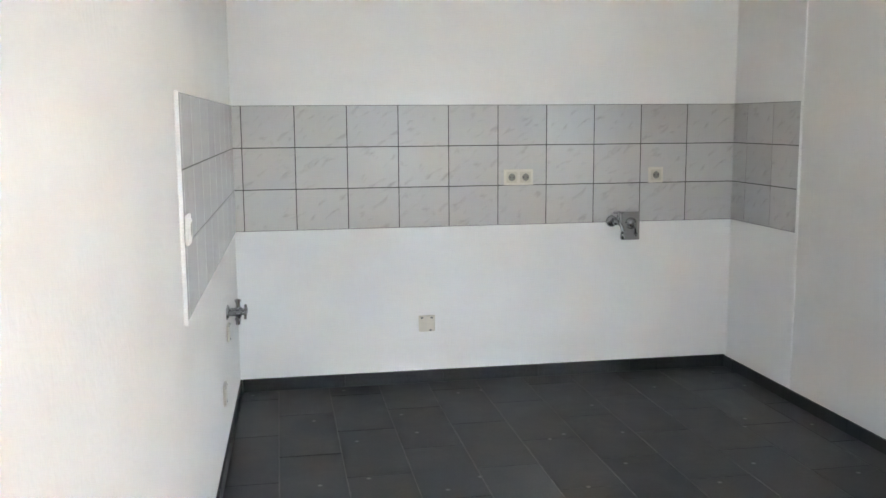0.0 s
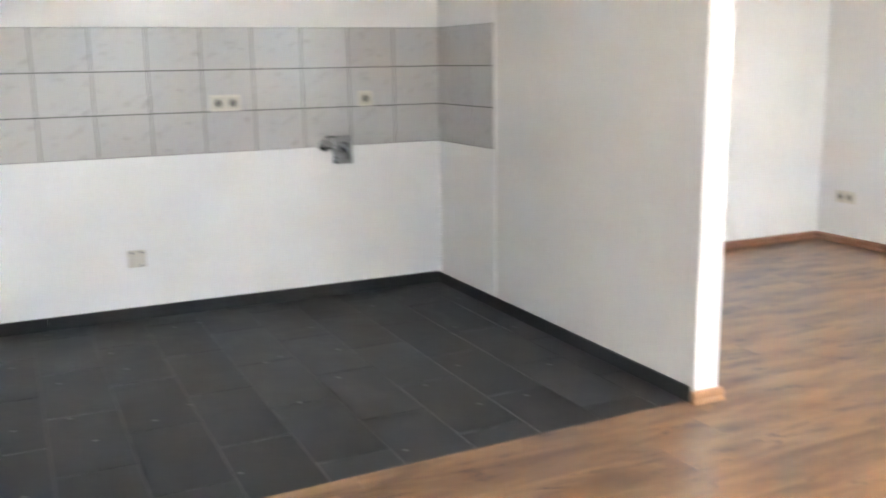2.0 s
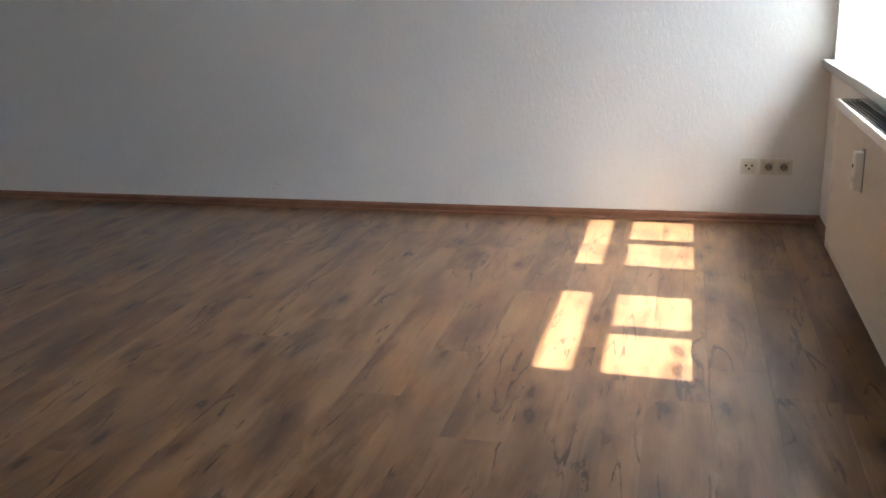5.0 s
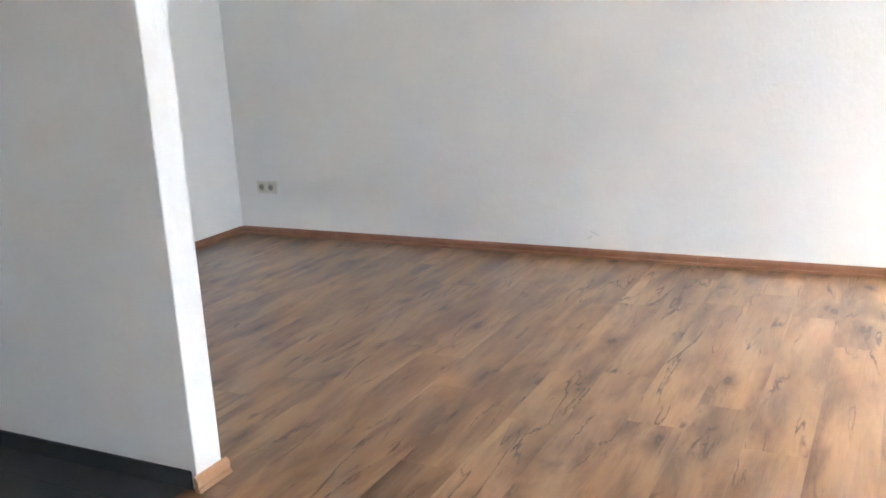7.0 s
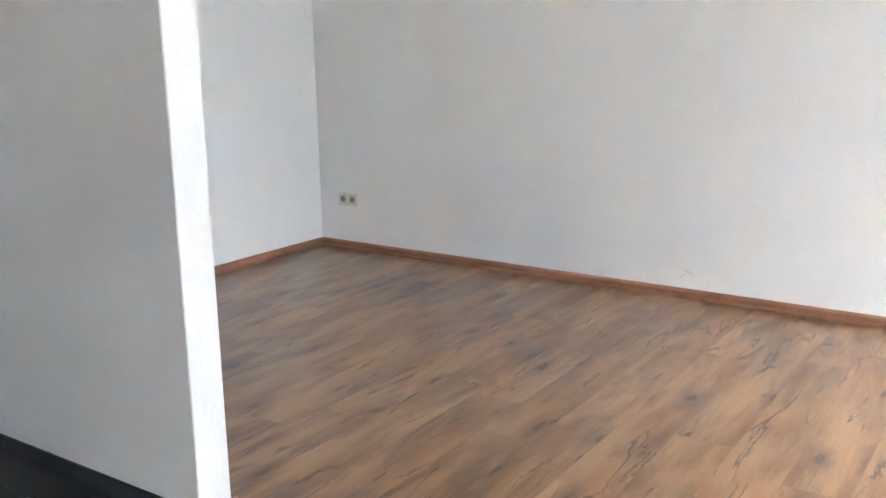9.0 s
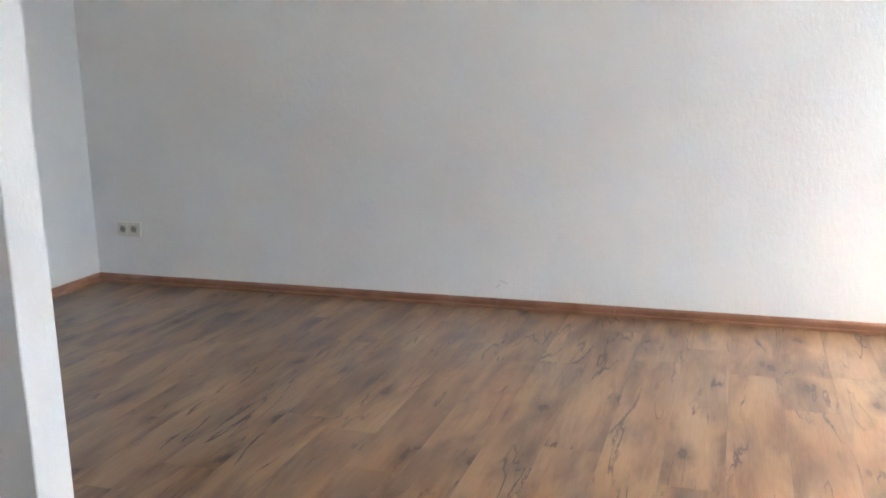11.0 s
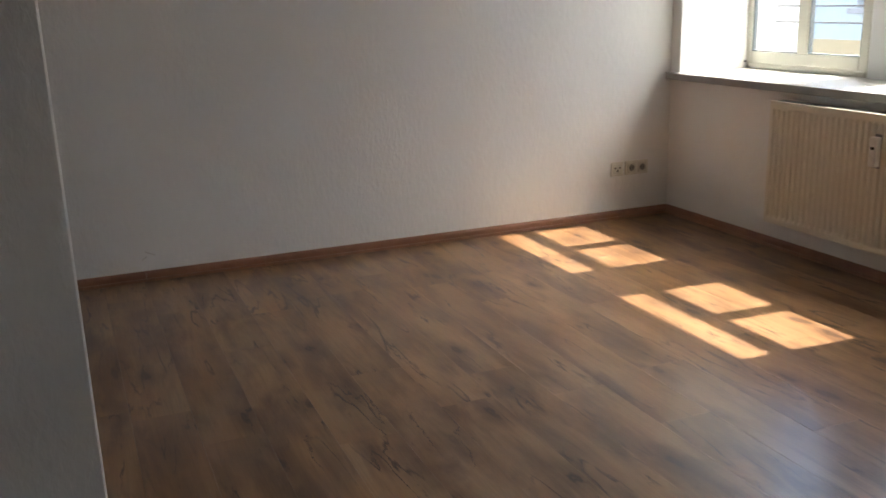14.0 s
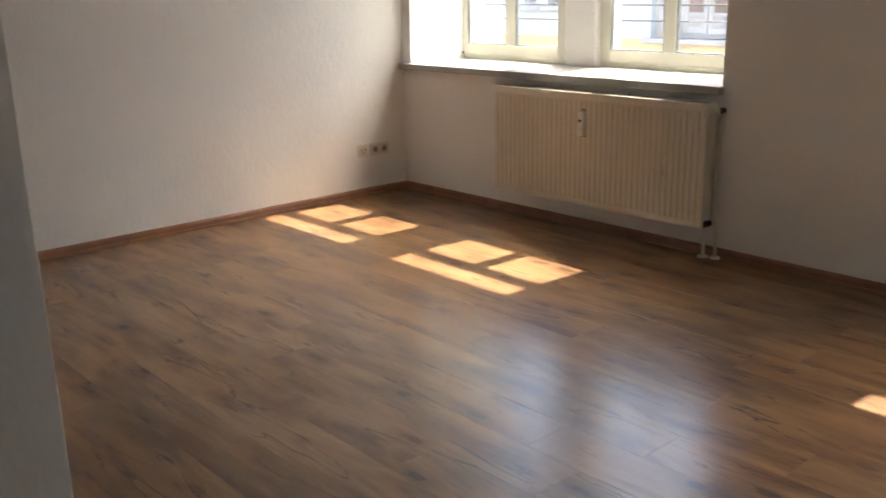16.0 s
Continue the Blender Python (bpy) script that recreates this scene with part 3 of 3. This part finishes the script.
def mixer_plate():
    """Steel plate with a lever valve and outlet."""
    t = tagged(empty("valve_plate", (1.645, YT, 0.776)), "brushed steel plate with chrome lever valve", "valve")
    part("plate", box(-0.048, 0.048, -0.014, 0, -0.074, 0.072, 0.003, 2), M_STEEL, t)
    part("collar", turned([(0.030, -0.012), (0.030, -0.018), (0.022, -0.022), (0.020, -0.034), (0.012, -0.038)], "Y", (0.0, 0, 0.012)), M_CHROME, t, smooth=True)
    part("lever", merge(tube([(0.002, -0.030, 0.012), (0.008, -0.042, 0.010), (0.014, -0.045, -0.006), (0.016, -0.045, -0.040)], 0.0075),
                        turned([(0.0095, -0.050), (0.0095, -0.038)], "Z", (0.016, -0.045, 0), 14)), M_CHROME, t, smooth=True)
    return t


def angle_valve():
    """Twin chrome angle valve on the side wall."""
    t = tagged(empty("angle_valve", (XC - 0.010, 3.70, 0.545)), "chrome angle valves on the side wall", "valve")
    for dy in (-0.035, 0.035):
        part("rosette", turned([(0.024, 0), (0.024, 0.004), (0.014, 0.012)], "X", (0, dy, 0)), M_CHROME, t, smooth=True)
        part("valve_body", merge(turned([(0.010, 0.008), (0.010, 0.035), (0.014, 0.038), (0.014, 0.058), (0.008, 0.062)], "X", (0, dy, 0)),
                                 turned([(0.009, -0.045), (0.009, 0.0)], "Z", (0.046, dy, 0)), turned([(0.012, -0.030), (0.012, -0.018)], "Z", (0.046, dy, 0), 6)), M_CHROME, t, smooth=False)
        part("knob", merge(turned([(0.007, 0.060), (0.007, 0.070), (0.011, 0.072), (0.011, 0.082), (0.006, 0.084)], "X", (0, dy, 0), 12),
                           box(0.070, 0.081, dy - 0.006, dy + 0.006, -0.024, 0.024, 0.003, 2), box(0.0705, 0.0805, dy - 0.022, dy + 0.022, -0.006, 0.006, 0.003, 2)), M_CHROME, t)
    part("link", tube([(0.046, -0.035, 0.018), (0.046, 0.035, 0.018)], 0.008), M_CHROME, t, smooth=True)
    part("upper_stub", merge(turned([(0.009, 0.010), (0.009, 0.040), (0.013, 0.042), (0.013, 0.052), (0.006, 0.054)], "Z", (0.046, 0, 0), 12)), M_CHROME, t)
    return t


wall_tap()
mixer_plate()
angle_valve()


# ---------------------------------------------------------------- radiator
def radiator():
    x0, x1, z0, z1, yb, yf = 2.662, 4.016, 0.152, 0.730, -0.932, -0.842
    r = tagged(empty("radiator", (0, 0, 0)), "cream ribbed panel radiator with top grille", "radiator")

    def ribbed(yface, depth, sign):
        """A pressed panel: upright channels between flat top and bottom bands."""
        bm = bmesh.new()
        pitch, n = 0.0333, int((x1 - x0 - 0.02) / 0.0333)
        start = (x0 + x1) / 2 - n * pitch / 2
        prof = [(x0, 0.0)]
        for i in range(n):
            c = start + i * pitch
            prof += [(c + 0.0065, 0.0), (c + 0.0095, -0.35), (c + 0.0140, -1.0), (c + 0.0193, -1.0), (c + 0.0238, -0.35), (c + 0.0268, 0.0)]
        prof.append((x1, 0.0))
        levels = [(z0, 0), (z0 + 0.024, 0), (z0 + 0.040, 1), (z1 - 0.042, 1), (z1 - 0.026, 0), (z1, 0)]
        rows = [[bm.verts.new((x, yface + sign * depth * d * k, z)) for x, d in prof] for z, k in levels]
        for a, b in zip(rows, rows[1:]):
            for i in range(len(prof) - 1):
                bm.faces.new((a[i], a[i + 1], b[i + 1], b[i]))
        back = [[bm.verts.new((x, yface - sign * 0.012, z)) for x in (x0, x1)] for z in (z0, z1)]
        bm.faces.new((back[0][0], back[0][1], back[1][1], back[1][0]))
        bm.faces.new([back[0][0], back[0][1]] + rows[0][::-1])
        bm.faces.new([back[1][0], back[1][1]] + rows[-1][::-1])
        return bm

    part("front_panel", ribbed(yf, 0.008, 1), M_RAD, r)
    part("back_panel", ribbed(yb + 0.012, 0.006, -1), M_RAD, r)
    for x in (x0 - 0.0032, x1 + 0.0002):
        part("side_cover", box(x, x + 0.003, yb + 0.002, yf - 0.003, z0 + 0.004, z1 - 0.002, 0.0008), M_RAD, r)
    part("fins", merge(*[box(x0 + 0.03 + 0.0333 * i, x0 + 0.031 + 0.0333 * i, yb + 0.014, yf - 0.014, z0 + 0.03, z1 - 0.03) for i in range(38)]), M_STEEL, r, "sheet convector fins")
    g = part("top_grille", merge(box(x0, x1, yf - 0.010, yf + 0.002, z1, z1 + 0.007, 0.0015), box(x0, x1, yb, yb + 0.010, z1, z1 + 0.007, 0.0015),
                                 box(x0, x0 + 0.01, yb + 0.01, yf - 0.01, z1, z1 + 0.007), box(x1 - 0.01, x1, yb + 0.01, yf - 0.01, z1, z1 + 0.007)), M_RAD, r, "perforated top grille")
    for i in range(4):
        y = yb + 0.022 + i * 0.0155
        part("grille_bar", box(x0 + 0.01, x1 - 0.01, y, y + 0.003, z1 + 0.001, z1 + 0.006), M_GRILLE, g)
    part("grille_webs", merge(*[box(x0 + 0.02 + 0.018 * i, x0 + 0.0225 + 0.018 * i, yb + 0.01, yf - 0.01, z1 + 0.001, z1 + 0.0045) for i in range(71)]), M_GRILLE, g)
    for x in (3.05, 3.72):
        part("wall_bracket", box(x, x + 0.04, YS, yb + 0.004, z0 + 0.08, z1 - 0.08, 0.002), M_RAD, r)
    # heat meter
    m = part("heat_meter", box(3.356, 3.394, yf + 0.001, yf + 0.030, 0.520, 0.645, 0.006, 2), M_WHITE, r, "white heat cost meter")
    part("display", box(3.365, 3.385, yf + 0.029, yf + 0.0312, 0.592, 0.604, 0.0008), M_DARK, m, "small dark display")
    part("meter_back", box(3.359, 3.391, yf - 0.004, yf + 0.001, 0.512, 0.655, 0.001), M_STEEL, m)
    # thermostat valve
    vx, vy, vz = 2.634, -0.893, 0.700
    part("valve_body", merge(turned([(0.012, 0), (0.012, 0.034), (0.016, 0.036), (0.016, 0.058)], "X", (vx - 0.004, vy, vz), 16), turned([(0.014, -0.05), (0.014, 0.0), (0.011, 0.015)], "Y", (vx, vy, vz), 16)), M_BLACK, r, "dark valve body")
    part("collar", turned([(0.021, 0.012), (0.021, 0.026), (0.018, 0.028)], "Y", (vx, vy, vz), 28), M_PLASTIC, r, "white collar ring", True)
    head = bmesh.new()
    rings = []
    for h, rad in ((0.028, 0.020), (0.032, 0.0235), (0.088, 0.0205), (0.094, 0.016), (0.095, 0.001)):
        rings.append([head.verts.new((vx + (rad - (0.0022 if k % 2 and 0.03 < h < 0.09 else 0)) * math.cos(2 * math.pi * k / 40), vy + h, vz + (rad - (0.0022 if k % 2 and 0.03 < h < 0.09 else 0)) * math.sin(2 * math.pi * k / 40))) for k in range(40)])
    for a, b in zip(rings, rings[1:]):
        for k in range(40):
            head.faces.new((a[k], a[(k + 1) % 40], b[(k + 1) % 40], b[k]))
    part("thermostat_head", head, M_PLASTIC2, r, "cream ribbed thermostat head")
    part("supply_pipe", tube([(vx - 0.002, vy - 0.045, vz), (vx - 0.004, vy - 0.045, vz - 0.01), (2.640, -0.924, 0.64), (2.640, -0.924, 0.20), (2.622, -0.918, 0.14), (2.617, -0.918, 0.0)], 0.008), M_RAD, r, "white painted pipe", True)
    part("return_valve", merge(turned([(0.011, 0), (0.011, 0.05)], "X", (2.650, -0.893, 0.168), 14), turned([(0.015, -0.02), (0.015, 0.03)], "Y", (2.656, -0.893, 0.168), 14)), M_BLACK, r, "dark lockshield valve")
    part("return_pipe", tube([(2.672, -0.885, 0.16), (2.672, -0.895, 0.12), (2.672, -0.900, 0.0)], 0.009), M_RAD, r, "white painted pipe", True)
    for x, y in ((2.617, -0.918), (2.672, -0.900)):
        part("floor_rosette", turned([(0.026, 0.0005), (0.026, 0.004), (0.020, 0.010), (0.011, 0.012)], "Z", (x, y, 0), 24), M_PLASTIC, r, "white pipe rosette", True)
    part("vent_screw", turned([(0.006, 0.0), (0.006, 0.012), (0.003, 0.015)], "Z", (3.107, yf - 0.020, z1 + 0.006), 10), M_CHROME, r)
    return r


radiator()


# ---------------------------------------------------------------- street outside
def facade():
    """The house across the street: pale wall, ochre plinth, windows, a weathered timber shutter front."""
    yf = -10.0
    h = tagged(empty("house", (0, yf, -3.0)), "pale blue plastered house with ochre plinth across the street", "house")
    holes = [(8.05, 9.56, 3.38, 5.4), (11.50, 11.80, 3.88, 5.0), (12.07, 12.37, 3.88, 5.0), (14.5, 15.2, 3.88, 5.0), (4.2, 5.2, 3.6, 5.2), (1.0, 2.0, 3.6, 5.2), (-2.2, -1.2, 3.6, 5.2)]
    xs = sorted({-12.0, 24.0} | {v for q in holes for v in q[:2]})
    zs = sorted({3.36, 6.6} | {v for q in holes for v in q[2:]})
    bm = bmesh.new()
    bms = []
    for a, b in zip(xs, xs[1:]):
        for c, d in zip(zs, zs[1:]):
            cx, cz = (a + b) / 2, (c + d) / 2
            if not any(q[0] < cx < q[1] and q[2] < cz < q[3] for q in holes):
                bms.append(box(a, b, -0.4, 0, c, d))
    bm.free()
    part("wall", merge(*bms), M_FACADE, h)
    part("plinth", box(-12, 24, -0.4, 0.03, 0, 3.36), M_OCHRE, h, "ochre painted plinth")
    part("roof", box(-12.3, 24.3, -4.0, 0.35, 6.6, 6.8), M_BROWN, h)
    for i, (a, b, c, d) in enumerate(holes):
        w = part("window", merge(box(a, a + 0.07, -0.22, -0.14, c, d), box(b - 0.07, b, -0.22, -0.14, c, d), box(a + 0.07, b - 0.07, -0.22, -0.14, c, c + 0.07), box(a + 0.07, b - 0.07, -0.22, -0.14, d - 0.07, d)), M_GREYWOOD, h)
        part("sill", box(a - 0.12, b + 0.12, -0.2, 0.10, c - 0.09, c, 0.01), M_GREYWOOD, w, "grey window ledge")
        if i == 0:
            n = 3
            for k in range(n):
                p, q = a + 0.07 + (b - a - 0.14) * k / n, a + 0.07 + (b - a - 0.14) * (k + 1) / n
                part("shutter", merge(box(p + 0.01, q - 0.01, -0.20, -0.15, c + 0.07, d - 0.07), box(p + 0.01, p + 0.08, -0.15, -0.12, c + 0.07, d - 0.07, 0.008), box(q - 0.08, q - 0.01, -0.15, -0.12, c + 0.07, d - 0.07, 0.008),
                                      box(p + 0.08, q - 0.08, -0.15, -0.12, c + 0.07, c + 0.16, 0.008), box(p + 0.08, q - 0.08, -0.15, -0.12, c + 0.32, c + 0.38, 0.008)), M_GREYWOOD, w, "weathered grey timber leaf")
                part("panel", box(p + 0.14, q - 0.14, -0.15, -0.13, c + 0.20, c + 0.29, 0.008), M_GREYWOOD, w)
                part("upper_panel", box(p + 0.10, q - 0.10, -0.15, -0.135, c + 0.40, d - 0.15, 0.008), M_BROWN, w, "dark brown timber panel")
        else:
            part("pane", box(a + 0.07, b - 0.07, -0.20, -0.19, c + 0.07, d - 0.07), M_GASKET, w, "dark window pane")
    return h


facade()
structure("ground", box(-400, 400, -400, YO, -3.25, -3.0), M_STREET, "grey street below the windows", "ground")
structure("wall_outer", merge(box(-12, 12, YO - 0.001 - 0.0, YO + 0.02, -3.0, -0.6), box(XE + 0.2, 12, YO - 0.02, YO + 0.3, -3, 6), box(-12, XW - 0.2, YO - 0.02, YO + 0.3, -3, 6)), M_FACADE, "outer plaster of this house", "wall")

# ---------------------------------------------------------------- wall scuffs
for y, z, w, a in ((1.955, 0.130, 0.050, 24), (1.985, 0.108, 0.030, -35)):
    sc = structure("wall_scuff", box(-0.0006, 0, -w / 2, w / 2, -0.003, 0.003), plain("scuff_grey", (0.66, 0.64, 0.61), 0.9), "faint grey scuff on the wall paint", "scuff")
    sc.matrix_world = EAST @ pose(-0.0003, y - YN, z, a, 0, 0)


# ---------------------------------------------------------------- kitchen floor tiles
kitchen_floor = tagged(empty("floor_kitchen"), "anthracite stoneware tiles in staggered rows", "floor", kind="structure")
ANG = radians(0.25)
PW, PL, GAP = 0.2478, 0.525, 0.0034
ox, oy = -0.166, 3.72
for i in range(-2, 12):
    for j in range(-6, 5):
        lx0, lx1 = i * PW + GAP / 2, (i + 1) * PW - GAP / 2
        sh = 0.0 if i % 2 else PL / 2
        ly0, ly1 = j * PL + sh + GAP / 2, (j + 1) * PL + sh - GAP / 2
        poly = []
        for lx, ly in ((lx0, ly0), (lx1, ly0), (lx1, ly1), (lx0, ly1)):
            poly.append((ox + lx * math.cos(ANG) - ly * math.sin(ANG), oy + lx * math.sin(ANG) + ly * math.cos(ANG)))
        for a, b, c in ((-1, 0, -XW), (1, 0, XP0 + 0.01), (0, 1, YK), (0.030, -1, -2.242 - 0.002)):
            poly = clip(poly, a, b, c) if len(poly) > 2 else []
        if len(poly) > 2 and area(poly) > 2e-4:
            slab_piece("tile", poly, -0.012, 0.0, 0.0012, M_FLOORTILE, kitchen_floor)
structure("floor_grout", box(XW, XP0 + 0.01, 2.20, YK, -0.0138, -0.0022), M_FLOORGROUT, "grey joints between the kitchen tiles", "floor")

# ---------------------------------------------------------------- laminate planks
living_floor = tagged(empty("floor_living"), "worn brown oak-print laminate planks", "floor", kind="structure")
rng = random.Random(5)
LW, LL = 0.183, 1.285
row0 = 1.08 - 12 * LW
for k in range(0, 30):
    y0, y1 = row0 + k * LW + 0.0003, row0 + (k + 1) * LW - 0.0003
    if y1 < YS or y0 > YN:
        continue
    first = {12: 4.345, 14: 4.24}.get(k, 4.4 + rng.random() * LL)
    x = first - LL * 6
    while x < XE:
        quad = [(x + 0.0003, y0), (x + LL - 0.0003, y0), (x + LL - 0.0003, y1), (x + 0.0003, y1)]
        x += LL
        for a, b, c in ((-1, 0, -XW), (1, 0, XE), (0, -1, -YS), (0, 1, YN)):
            quad = clip(quad, a, b, c) if len(quad) > 2 else []
        if len(quad) < 3:
            continue
        if y1 < 2.2:
            pieces = [quad]
        else:
            left = clip(clip(quad, -0.030, 1, 2.242), 1, 0, XP0 + 0.05)
            pieces = [left, clip(quad, -1, 0, -(XP0 + 0.05))]
        for piece in pieces:
            if len(piece) > 2 and area(piece) > 3e-4:
                slab_piece("plank", piece, -0.010, 0.0, 0.00015, M_PLANK, living_floor)
